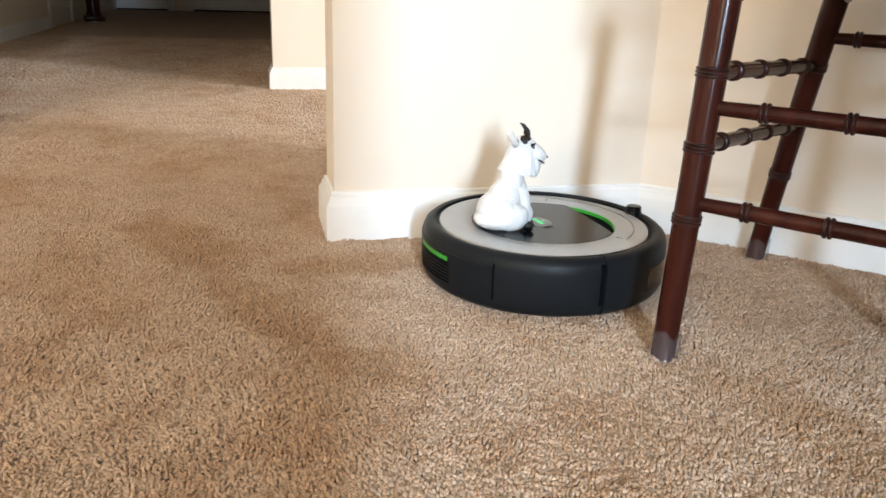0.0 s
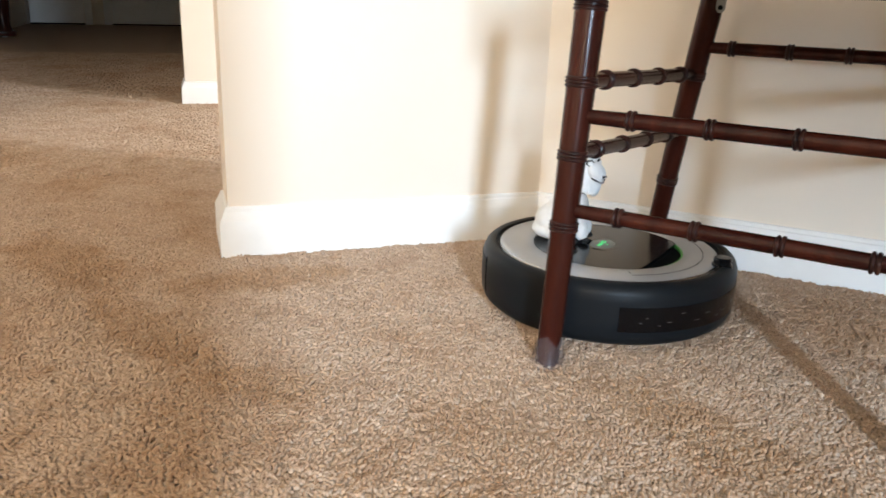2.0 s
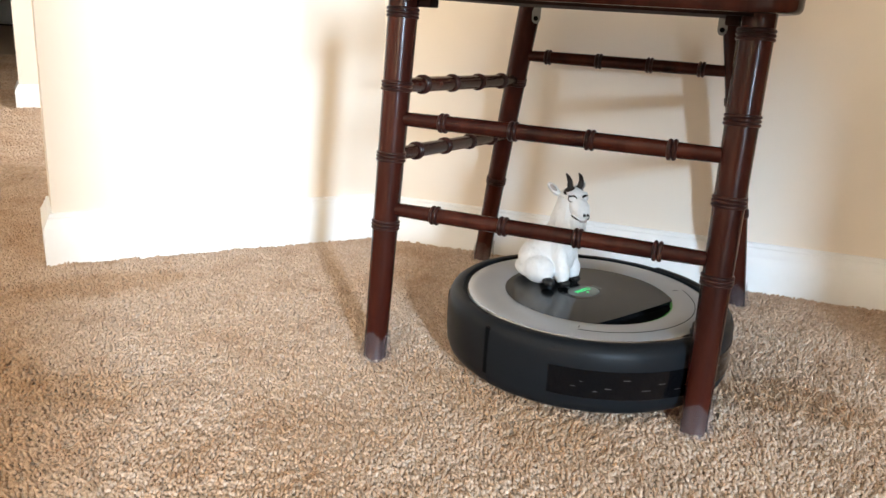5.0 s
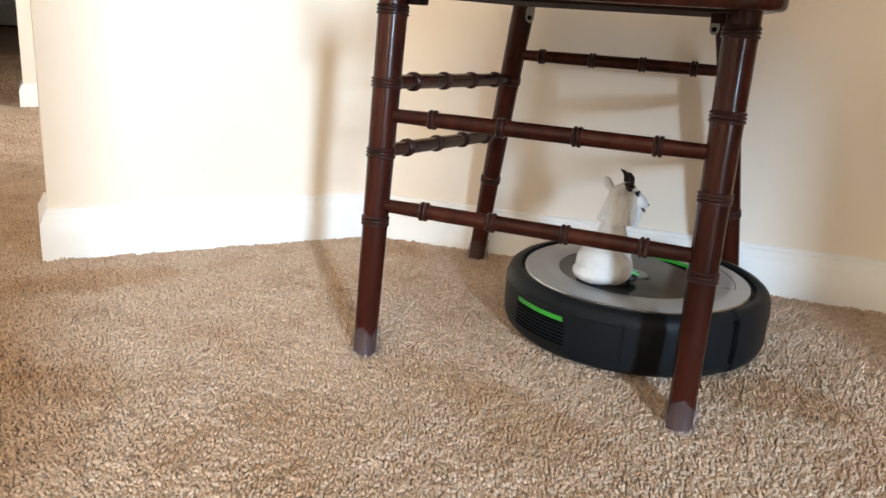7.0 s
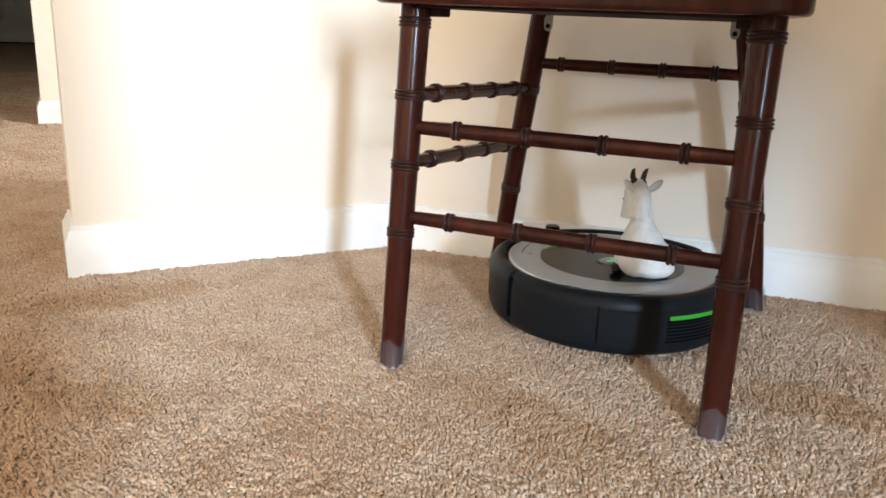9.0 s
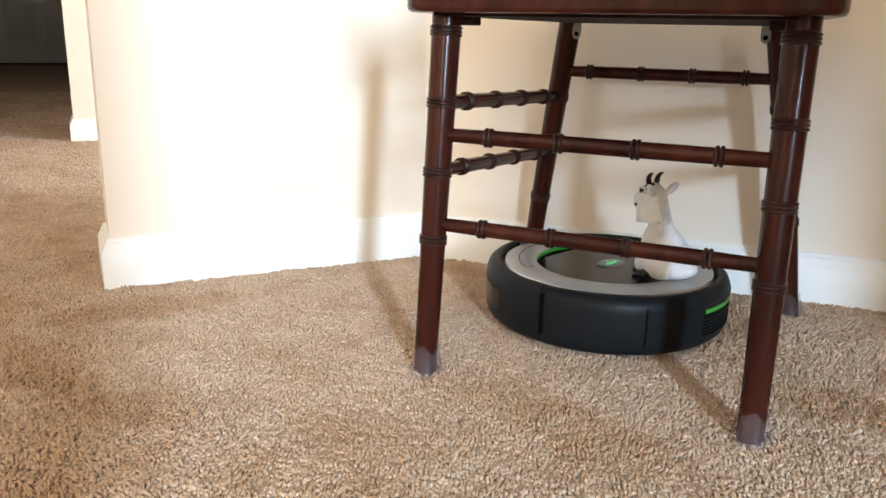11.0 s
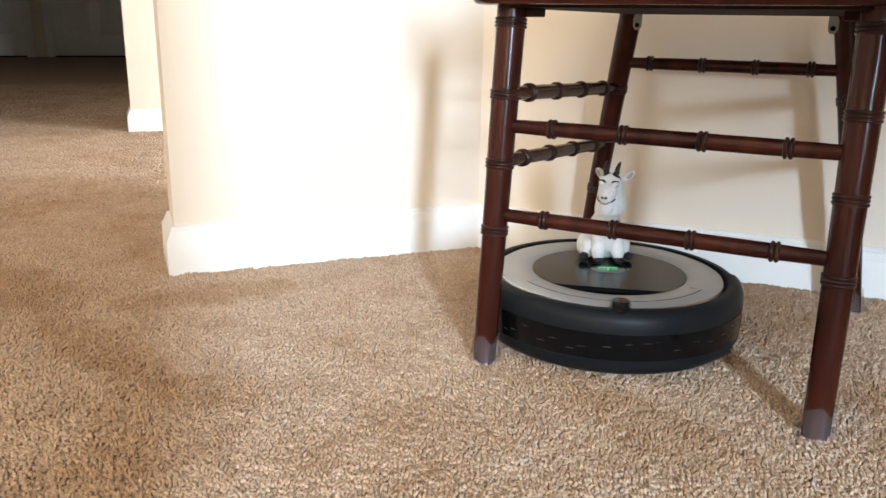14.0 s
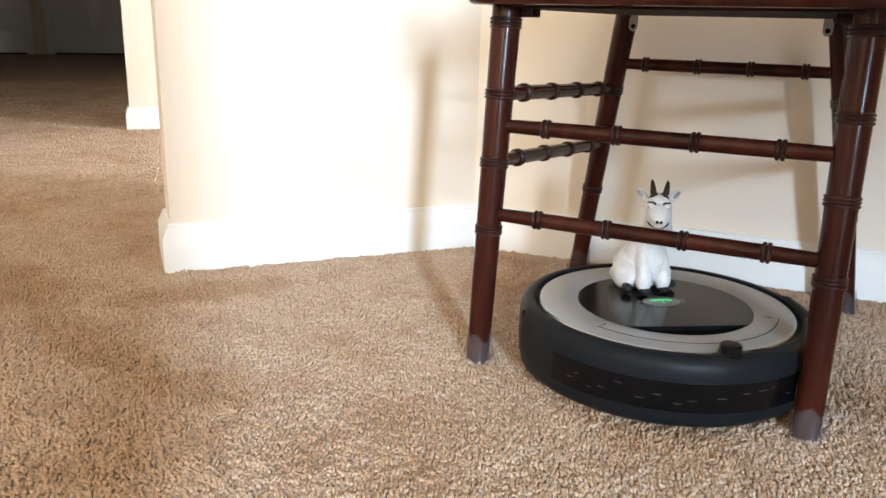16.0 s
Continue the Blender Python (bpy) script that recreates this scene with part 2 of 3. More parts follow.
# closes the wide room unseen; its end is stretched to shade the hall
wall("wall_jog", [(-3.92, 0.9), (-0.82, 0.9), (-0.82, 1.02), (-3.92, 1.02)], "cream painted wall of the wide room")
wall("wall_west", [(-1.39, 1.02), (-1.39, 8.4), (-1.52, 8.4), (-1.52, 1.02)], "cream painted wall along the dim hall")
wall("wall_hall", [(-0.011, 1.824), (3.99, 1.824), (3.99, 1.95), (-0.011, 1.95)], "cream painted wall end across the hall")
wall("wall_hall_end", [(-1.52, 8.0), (0.54, 7.95), (0.54, 8.1), (-1.52, 8.15)], "dim end wall of the hall")
wall("wall_hall_east", [(0.42, 1.954), (0.54, 1.954), (0.54, 7.94), (0.42, 7.94)], "cream painted wall along the dim hall")


def wall_with_window(name, axis, at, a0, a1, w0, w1, z0, z1, thick, label):
    """A wall in the plane axis = at, from a0 to a1, with one opening from w0 to w1 and z0 to z1."""
    bm = bmesh.new()
    for p0, p1, q0, q1 in ((a0, w0, -0.02, TOP), (w1, a1, -0.02, TOP), (w0, w1, -0.02, z0), (w0, w1, z1, TOP)):
        if axis == "y":
            box(bm, p0, p1, at, at + thick, q0, q1)
        else:
            box(bm, at, at + thick, p0, p1, q0, q1)
    return structure(part(name, bm, paint, smooth=None), label)


wall_with_window("wall_south", "y", -4.1, -0.9, 1.75, -0.42, -0.18, 0.58, 1.48, 0.12, "cream painted wall with a tall window")
# this wide opening is made up to hold the warm fill lamp
wall_with_window("wall_south", "y", -4.1, -3.8, -0.9, -3.17, -1.93, 0.68, 2.22, 0.12, "unseen cream painted wall with an opening for the warm fill lamp")
wall_with_window("wall_side_space", "x", 3.86, -2.4, 1.82, -1.84, -1.46, 0.75, 2.0, 0.12, "cream painted wall with a narrow window")
wall("wall_side_back", [(1.87, -2.4), (3.86, -2.4), (3.86, -2.28), (1.87, -2.28)], "plain wall closing the side space")
# added and unseen: cuts the south window's light off at the right
wall("wall_room_divider", [(0.60, -1.78), (1.75, -1.78), (1.75, -1.66), (0.60, -1.66)], "unseen wall added behind the camera to block light on the right")
# added out of view: shades the upper diagonal wall, low light passes beneath
wall("bulkhead", [(0.20, -1.78), (0.60, -1.78), (0.60, -1.66), (0.20, -1.66)], "unseen block added to shade the upper wall behind the chair", z0=0.49)
# unseen pier, added to keep lamp light off the diagonal wall and hall
wall("wall_pier", [(-0.50, -1.78), (-0.11, -1.78), (-0.11, -1.66), (-0.50, -1.66)], "unseen pier added behind the camera to block lamp light")
structure(part("ceiling", box(bmesh.new(), -4.0, 4.0, -4.2, 8.5, TOP, TOP + 0.08), ceiling_paint, smooth=None), "plain white ceiling")

# baseboard profile: flat face, a sloped shoulder and a fine bead against the wall
BOARD = ((0.0, -0.01), (0.0, 0.0555), (0.0012, 0.0580), (0.0052, 0.0655), (0.0062, 0.0700), (0.0085, 0.0722), (0.0088, 0.0760), (0.0105, 0.0780), (0.014, 0.0785), (0.014, -0.01))


def baseboard(name, path, label):
    """Sweeps the profile along a path in the plan; the wall lies to the left of the way, and corners are mitred."""
    bm = bmesh.new()
    pts = [Vector(p) for p in path]
    rings = []
    for i, p in enumerate(pts):
        before = (p - pts[i - 1]).normalized() if i else None
        after = (pts[i + 1] - p).normalized() if i + 1 < len(pts) else None
        if before is None or after is None:
            w = before or after
            off = Vector((-w.y, w.x))
        else:
            n0, n1 = Vector((-before.y, before.x)), Vector((-after.y, after.x))
            off = (n0 + n1) / (1 + n0.dot(n1))
        rings.append([bm.verts.new((p.x + off.x * d, p.y + off.y * d, z)) for d, z in BOARD])
    for a, b in zip(rings, rings[1:]):
        for k in range(len(BOARD) - 1):
            bm.faces.new((a[k], b[k], b[k + 1], a[k + 1]))
    bm.faces.new(rings[0])
    bm.faces.new(rings[-1][::-1])
    return structure(part(name, bm, white, smooth=30), label)


baseboard("baseboard", [(0.066, 0.139), (0.0, 0.139), (0.0, 0.0), (CORNER, 0.0), (1.736, CORNER - 1.736), (1.736, -3.98)], "white moulded baseboard round the wall end and corner")
baseboard("baseboard", [(-0.025, 1.95), (-0.025, 1.81), (3.85, 1.81)], "white moulded baseboard across the hall")
baseboard("baseboard", [(-1.376, 1.03), (-1.376, 4.84)], "white moulded baseboard along the dim hall")

# ---- carpet ----


def lines(*spans):
    """Grid lines from (from, to, step) spans."""
    out = []
    for a, b, step in spans:
        out.extend(np.linspace(a, b, max(1, round((b - a) / step)), endpoint=False))
    return np.array(out + [spans[-1][1]])


def carpet_floor():
    xs = lines((-4.0, -1.6, 0.2), (-1.6, -0.85, 0.05), (-0.85, 1.2, 0.008), (1.2, 2.2, 0.05), (2.2, 4.0, 0.2))
    ys = lines((-4.2, -1.06, 0.08), (-1.06, 0.62, 0.02), (0.62, 2.4, 0.02), (2.4, 4.4, 0.03), (4.4, 8.5, 0.08))
    rng = np.random.default_rng(5)
    nx, ny = len(xs), len(ys)
    h = rng.normal(0, 1, (ny, nx))
    h = (h + 0.6 * (np.roll(h, 1, 0) + np.roll(h, -1, 0) + np.roll(h, 1, 1) + np.roll(h, -1, 1))) / 1.56
    soft = rng.normal(0, 1, (ny, nx))
    for _ in range(14):
        soft = (soft + np.roll(soft, 1, 0) + np.roll(soft, -1, 0) + np.roll(soft, 1, 1) + np.roll(soft, -1, 1)) / 5
    soft /= soft.std()
    gx, gy = np.meshgrid(xs, ys)
    z = 0.0011 * h.clip(-2.0, 1.8) - 0.0005
    tufted = (gx > -0.80) & (gx < 1.18) & (gy > -1.04) & (gy < 0.62) | (gx > -1.2) & (gx < 0.3) & (gy >= 0.62) & (gy < 4.2)
    z = np.where(tufted, -0.0030, z)
    gx = gx + rng.normal(0, 0.0007, gx.shape)
    gy = gy + rng.normal(0, 0.0007, gy.shape)
    me = bpy.data.meshes.new("floor")
    me.vertices.add(nx * ny)
    me.vertices.foreach_set("co", np.stack([gx, gy, z], -1).astype(np.float32).ravel())
    i = np.arange((ny - 1) * nx).reshape(ny - 1, nx)[:, :-1].ravel()
    quads = np.stack([i, i + 1, i + nx + 1, i + nx], 1).astype(np.int32)
    me.loops.add(quads.size)
    me.loops.foreach_set("vertex_index", quads.ravel())
    me.polygons.add(len(quads))
    me.polygons.foreach_set("loop_start", np.arange(0, quads.size, 4, dtype=np.int32))
    me.polygons.foreach_set("use_smooth", np.ones(len(quads), dtype=bool))
    me.update(calc_edges=True)
    me.materials.append(carpet)
    return structure(new("floor", me), "tan cut pile carpet with brushed lighter patches")


carpet_floor()


def smooth_field(rng, nx, ny, rounds):
    f = rng.normal(0, 1, (ny, nx))
    for _ in range(rounds):
        f = (f + np.roll(f, 1, 0) + np.roll(f, -1, 0) + np.roll(f, 1, 1) + np.roll(f, -1, 1)) / 5
    return f / f.std()


def carpet_pile():
    """Cut yarn tufts over the near floor: four-sided stubs that swell to a rounded tip, brushed in patches."""
    rng = np.random.default_rng(11)
    step = 0.0035
    near = np.meshgrid(np.arange(-0.80, 1.18, step), np.arange(-1.04, 0.62, step))
    far = np.meshgrid(np.arange(-1.20, 0.30, 2 * step), np.arange(0.62, 2.00, 2 * step))
    dim = np.meshgrid(np.arange(-1.37, 0.40, 4 * step), np.arange(2.00, 4.20, 4 * step))
    gx, gy = (np.concatenate([a.ravel(), b.ravel(), c.ravel()]) for a, b, c in zip(near, far, dim))
    size = np.where(gy < 0.62, 1.0, np.where(gy < 2.0, 1.9, 3.6))
    cell_x, cell_y = ((gx + 1.40) / 0.02).astype(int), ((gy + 1.04) / 0.02).astype(int)
    lean_x, lean_y = smooth_field(rng, 140, 270, 12), smooth_field(rng, 140, 270, 12)
    x = gx + rng.uniform(-0.5, 0.5, gx.size) * step * size
    y = gy + rng.uniform(-0.5, 0.5, gx.size) * step * size
    lx, ly = lean_x[cell_y, cell_x], lean_y[cell_y, cell_x]
    keep = ~((x > 0.006) & (y > 0.008) & (y < 0.13)) & ~((x > 0.06) & (y > 0.008) & (y < 0.54)) & ((x + y < CORNER + 0.012) | (y > 0.5)) & ~((x > -0.02) & (y > 1.815) & (y < 1.96))
    x, y, lx, ly, size = x[keep], y[keep], lx[keep], ly[keep], size[keep]
    n = len(x)
    # yarn clumps about 7 mm wide stand higher or lower and lean together
    field = rng.normal(0, 1, (3, 830, 460)).astype(np.float32)
    u, v = (x + 1.42) / 0.0065, (y + 1.06) / 0.0065
    iu, iv = u.astype(int), v.astype(int)
    fu, fv = u - iu, v - iv
    clump = (field[:, iv, iu] * (1 - fu) * (1 - fv) + field[:, iv, iu + 1] * fu * (1 - fv)
             + field[:, iv + 1, iu] * (1 - fu) * fv + field[:, iv + 1, iu + 1] * fu * fv)
    high = (rng.normal(0.0056, 0.0006, n) + 0.0014 * clump[0]).clip(0.0025, 0.0090)
    half = rng.uniform(0.0020, 0.0027, n) * size
    spin = rng.uniform(0, 2 * math.pi, n)
    tip_x = 0.0010 * lx + 0.0010 * clump[1] + rng.normal(0, 0.0009, n)
    tip_y = 0.0010 * ly + 0.0010 * clump[2] + rng.normal(0, 0.0009, n)
    co = np.zeros((n, 9, 3), dtype=np.float32)
    for k in range(4):
        a = spin + k * math.pi / 2
        co[:, k, 0], co[:, k, 1], co[:, k, 2] = x + 0.8 * half * np.cos(a), y + 0.8 * half * np.sin(a), -0.0060
        a = a + 0.6
        co[:, k + 4, 0] = x + 0.7 * tip_x + half * np.cos(a)
        co[:, k + 4, 1] = y + 0.7 * tip_y + half * np.sin(a)
        co[:, k + 4, 2] = -0.0062 + 0.82 * high + 0.0006 * np.cos(a * 2)
    co[:, 8, 0], co[:, 8, 1], co[:, 8, 2] = x + tip_x, y + tip_y, -0.0050 + high
    first = (np.arange(n, dtype=np.int32) * 9)[:, None]
    walls = [0, 1, 5, 4, 1, 2, 6, 5, 2, 3, 7, 6, 3, 0, 4, 7, 4, 5, 8, 5, 6, 8, 6, 7, 8, 7, 4, 8]
    loops = (first + np.array([walls], dtype=np.int32)).ravel()
    starts = ((np.arange(n, dtype=np.int32) * 28)[:, None] + np.array([[0, 4, 8, 12, 16, 19, 22, 25]], dtype=np.int32)).ravel()
    me = bpy.data.meshes.new("carpet_pile")
    me.vertices.add(n * 9)
    me.vertices.foreach_set("co", co.ravel())
    me.loops.add(n * 28)
    me.loops.foreach_set("vertex_index", loops)
    me.polygons.add(n * 8)
    me.polygons.foreach_set("loop_start", starts)
    me.polygons.foreach_set("use_smooth", np.ones(n * 8, dtype=bool))
    me.update(calc_edges=True)
    me.materials.append(pile)
    return tagged(new("carpet_pile", me), "tan twisted carpet tufts brushed in patches", "carpet", kind="stuff")


carpet_pile()

# ---- the hall's doors ----


def panel_door(x, y, rz, wide, label, handle_side):
    """A white moulded door leaf in its casing, standing on the floor line; local x runs along the wall, -y faces the room."""
    door = tagged(new("door"), label, "door")
    door.matrix_world = pose(x, y, 0, 0, 0, rz)
    bm = box(bmesh.new(), 0, wide, -0.004, 0.03, 0.014, 2.03)
    part("leaf", bm, white, door, smooth=None)
    for x0, x1, z0, z1 in ((0.10, wide / 2 - 0.05, 0.22, 0.90), (wide / 2 + 0.05, wide - 0.10, 0.22, 0.90), (0.10, wide / 2 - 0.05, 1.02, 1.85), (wide / 2 + 0.05, wide - 0.10, 1.02, 1.85)):
        bm = bmesh.new()
        box(bm, x0, x1, -0.010, -0.0045, z0, z1, 0.004)
        part("panel", bm, white, door)
    for x0, x1 in ((-0.075, -0.004), (wide + 0.004, wide + 0.075)):
        part("casing", box(bmesh.new(), x0, x1, -0.02, 0.02, 0, 2.1, 0.005), white, door)
    part("casing", box(bmesh.new(), -0.075, wide + 0.075, -0.018, 0.02, 2.035, 2.105, 0.005), white, door)
    part("threshold_gap", box(bmesh.new(), 0, wide, 0.0, 0.03, 0.0, 0.0135), gap_dark, door, smooth=None)
    bm = bmesh.new()
    hx = 0.06 if handle_side < 0 else wide - 0.06
    tube(bm, [(hx, -0.005, 0.95), (hx, -0.03, 0.95), (hx, -0.05, 0.95), (hx, -0.062, 0.95)], [0.012, 0.012, 0.026, 0.018])
    part("knob", bm, steel, door)
    return door


panel_door(-0.60, 7.93, 0, 0.80, "white panelled interior door, closed, in the dim hall", -1)
panel_door(-1.36, 7.86, 4, 0.50, "white panelled closet door, closed, in the dim hall", 1)
door = panel_door(-1.392, 4.93, 90, 0.68, "white panelled side door, closed, along the hall", -1)

# ---- the stand in the hall ----


def hall_stand():
    stand = tagged(new("plant_stand"), "dark red-brown wooden stand in the dim hall", "stand")
    stand.matrix_world = pose(-1.22, 5.60, 0, 0, 0, 12)
    part("base", box(bmesh.new(), -0.075, 0.075, -0.075, 0.075, 0.012, 0.05, 0.008), wood, stand)
    part("column", lathe(bmesh.new(), [(0.0, 0.05), (0.06, 0.05), (0.045, 0.09), (0.052, 0.2), (0.062, 0.34), (0.042, 0.52), (0.05, 0.66), (0.0, 0.66)], 24), wood, stand)
    part("top", box(bmesh.new(), -0.11, 0.11, -0.11, 0.11, 0.66, 0.69, 0.006), wood, stand)
    for x in (-0.06, 0.06):
        for y in (-0.06, 0.06):
            part("foot", lathe(bmesh.new(), [(0, 0.0), (0.018, 0.0), (0.022, 0.012), (0, 0.012)], 14), white, stand, "pale foot pad")
            stand.children[-1].location = (x, y, 0)


hall_stand()

# ---- the chair ----
CHAIR = pose(0.463, -0.6167, 0, 0, 0, -50.06)


def front_leg(side, z):
    return Vector((side * (0.1882 - 0.0089 * z), 0.0825 * z, z))


def rear_leg(side, z):
    return Vector((side * (0.2091 - 0.127 * z - 0.0567 * z * z), 0.446 - 0.075 * z - 0.0996 * z * z, z))


def banded(bm, path, z, radius, count, minor):
    """A band of thin turned rings round a bar, one connected surface; path gives the place along the bar, in metres."""
    pts, radii = [], []
    n = count * 8
    for i in range(n + 1):
        u = i / n * count
        pts.append(path(z + (u - count / 2) * 2.1 * minor))
        radii.append(radius - 0.3 * minor + 1.25 * minor * math.sqrt(max(0.0, 1 - (2 * (u % 1) - 1) ** 2)))
    return tube(bm, pts, radii, 28, caps=False)


def leg(chair, path, top, rings, label):
    radius = lambda z: 0.0138 + 0.0074 * max(z, 0)
    zs = [-0.004 + (top + 0.004) * i / 24 for i in range(25)]
    ob = part("leg", tube(bmesh.new(), [path(z) for z in zs], [radius(z) for z in zs], 28), wood, chair)
    for z in rings:
        part("ring", banded(bmesh.new(), path, z, radius(z), 3, 0.0019), wood_ring, ob)
    # clear cap pulled over the foot, with a ragged upper edge
    bm = bmesh.new()
    n = 36
    rows = []
    rag = [0.036, 0.031, 0.021, 0.028, 0.034, 0.022, 0.030, 0.036, 0.024]
    for k in range(5):
        row = []
        for i in range(n):
            a = 2 * math.pi * i / n
            u = i / n * len(rag)
            top_z = rag[int(u)] * (1 - u % 1) + rag[(int(u) + 1) % len(rag)] * (u % 1)
            z = -0.004 + (top_z + 0.004) * k / 4
            r = 0.0164 + 0.0056 * (1 - k / 4) ** 2 + 0.0004 * math.sin(5 * a)
            c = path(z)
            row.append(bm.verts.new((c.x + r * math.cos(a), c.y + r * math.sin(a), z)))
        rows.append(row)
    for a, b in zip(rows, rows[1:]):
        for i in range(n):
            bm.faces.new((a[i], a[(i + 1) % n], b[(i + 1) % n], b[i]))
    part("foot_cap", bm, sock, ob, "clear plastic cap with a torn edge")
    return ob


def rung(chair, a, b, radius, knots, label=""):
    """A turned rung from a to b with pairs of rings along it, slimmer at its ends."""
    a, b = Vector(a), Vector(b)
    n = 20
    bm = tube(bmesh.new(), [a.lerp(b, i / n) for i in range(n + 1)], [radius * (0.86 + 0.14 * min(1, 4.5 * min(i / n, 1 - i / n))) for i in range(n + 1)], 18)
    ob = part("rung", bm, wood, chair, label)
    long = (b - a).length
    for f in knots:
        part("ring", banded(bmesh.new(), lambda d: a + (b - a) * (d / long), f * long, radius, 2, 0.0025), wood_ring, ob)
    return ob


def bamboo_chair():
    chair = tagged(new("dining_chair"), "dark mahogany bamboo-turned chair standing on the carpet", "chair")
    chair.matrix_world = CHAIR
    knots = (0.165, 0.385, 0.61, 0.835)
    for side in (-1, 1):
        leg(chair, lambda z, s=side: front_leg(s, z), 0.425, (0.163, 0.2428, 0.3223, 0.402), "")
        leg(chair, lambda z, s=side: rear_leg(s, z), 0.425, (0.1423, 0.3076), "")
        rung(chair, front_leg(side, 0.3228), rear_leg(side, 0.3085), 0.0092, knots)
        rung(chair, front_leg(side, 0.2444), rear_leg(side, 0.219), 0.0088, knots)
    rung(chair, front_leg(-1, 0.2867), front_leg(1, 0.2867), 0.0088, knots)
    rung(chair, front_leg(-1, 0.1822), front_leg(1, 0.1822), 0.0088, knots)
    rung(chair, rear_leg(-1, 0.3474), rear_leg(1, 0.3474), 0.0090, (0.14, 0.385, 0.62, 0.85))
    # back: the rear posts rise from the seat and lean away, with a top rail, a lower rail and slim spindles
    for side in (-1, 1):
        foot, head = rear_leg(side, 0.44), Vector((side * 0.165, 0.475, 0.915))
        posts = [foot.lerp(head, i / 10) + Vector((0, 0.012 * math.sin(math.pi * i / 10) * -1, 0)) for i in range(11)]
        post = part("back_post", tube(bmesh.new(), posts, [0.0165 - 0.003 * i / 10 for i in range(11)], 20), wood, chair)
        for k in (3, 6):
            part("ring", banded(bmesh.new(), lambda d, a=posts[k], b=posts[k + 1]: a + (b - a).normalized() * d, 0.0, 0.0155, 3, 0.0019), wood_ring, post)
    for z, name in ((0.58, "back_rail"), (0.80, "back_rail"), (0.90, "top_rail")):
        f = (z - 0.44) / 0.475
        y = 0.394 + 0.081 * f
        part(name, tube(bmesh.new(), [(-0.14 - 0.02 * f, y, z), (0, y + 0.012, z), (0.14 + 0.02 * f, y, z)], [0.0105] * 3, 16), wood, chair)
    for i in range(6):
        x = -0.11 + 0.044 * i
        part("spindle", tube(bmesh.new(), [(x, 0.424, 0.585), (x * 1.04, 0.466, 0.80)], [0.0068, 0.0068], 14), wood, chair)
    # seat: a rounded wooden frame with an inset board below
    outline = []
    for cx, cy, r, a0 in ((0.177, 0.02, 0.045, -90), (0.135, 0.385, 0.035, 0), (-0.135, 0.385, 0.035, 90), (-0.177, 0.02, 0.045, 180)):
        outline += [(cx + r * math.cos(radians(a0 + 15 * i)), cy + r * math.sin(radians(a0 + 15 * i))) for i in range(7)]
    bm = prism(bmesh.new(), outline, 0.4215, 0.452)
    bmesh.ops.bevel(bm, geom=[e for e in bm.edges if abs(e.verts[0].co.z - e.verts[1].co.z) < 1e-5], offset=0.006, segments=3, affect="EDGES", profile=0.5)
    seat = part("seat", bm, wood, chair)
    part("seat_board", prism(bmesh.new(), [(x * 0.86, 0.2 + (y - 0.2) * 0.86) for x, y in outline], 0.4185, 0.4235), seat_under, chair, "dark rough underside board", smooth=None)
    for side in (-1, 1):
        # steel tab with a screw beside each rear leg
        p = rear_leg(side, 0.405)
        x0 = p.x - side * 0.0165
        tongue = [(x0 - 0.0065, 0.420), (x0 - 0.0065, 0.404)] + [(x0 + 0.0065 * math.cos(radians(d)), 0.404 + 0.0085 * math.sin(radians(d))) for d in range(195, 360, 15)] + [(x0 + 0.0065, 0.404), (x0 + 0.0065, 0.420)]
        bm = prism(bmesh.new(), tongue, 0.0, 0.0016)
        bmesh.ops.transform(bm, matrix=pose(0, p.y - 0.0145, 0, 90), verts=bm.verts)
        tab = part("bracket", bm, steel, chair, "small steel bracket below the seat")
        bm = bmesh.new()
        tube(bm, [(x0, p.y - 0.0160, 0.403), (x0, p.y - 0.0176, 0.403), (x0, p.y - 0.0182, 0.403)], [0.0034, 0.0034, 0.0016], 14)
        part("screw", bm, gap_dark, tab)
        # corner block where each front leg meets the seat
        q = front_leg(side, 0.41)
        bm = bmesh.new()
        box(bm, q.x - side * 0.014 - 0.016, q.x - side * 0.014 + 0.016, q.y + 0.006, q.y + 0.03, 0.409, 0.4195, 0.002)
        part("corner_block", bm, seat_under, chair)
    return chair


bamboo_chair()

# ---- robot vacuum ----
R, H = 0.1725, 0.086


def arc_strip(bm, r0, r1, z0, z1, start, stop, segments=24):
    return lathe(bm, [(r0, z0), (r1, z0), (r1, z1), (r0, z1)], segments, start, stop, closed=True)


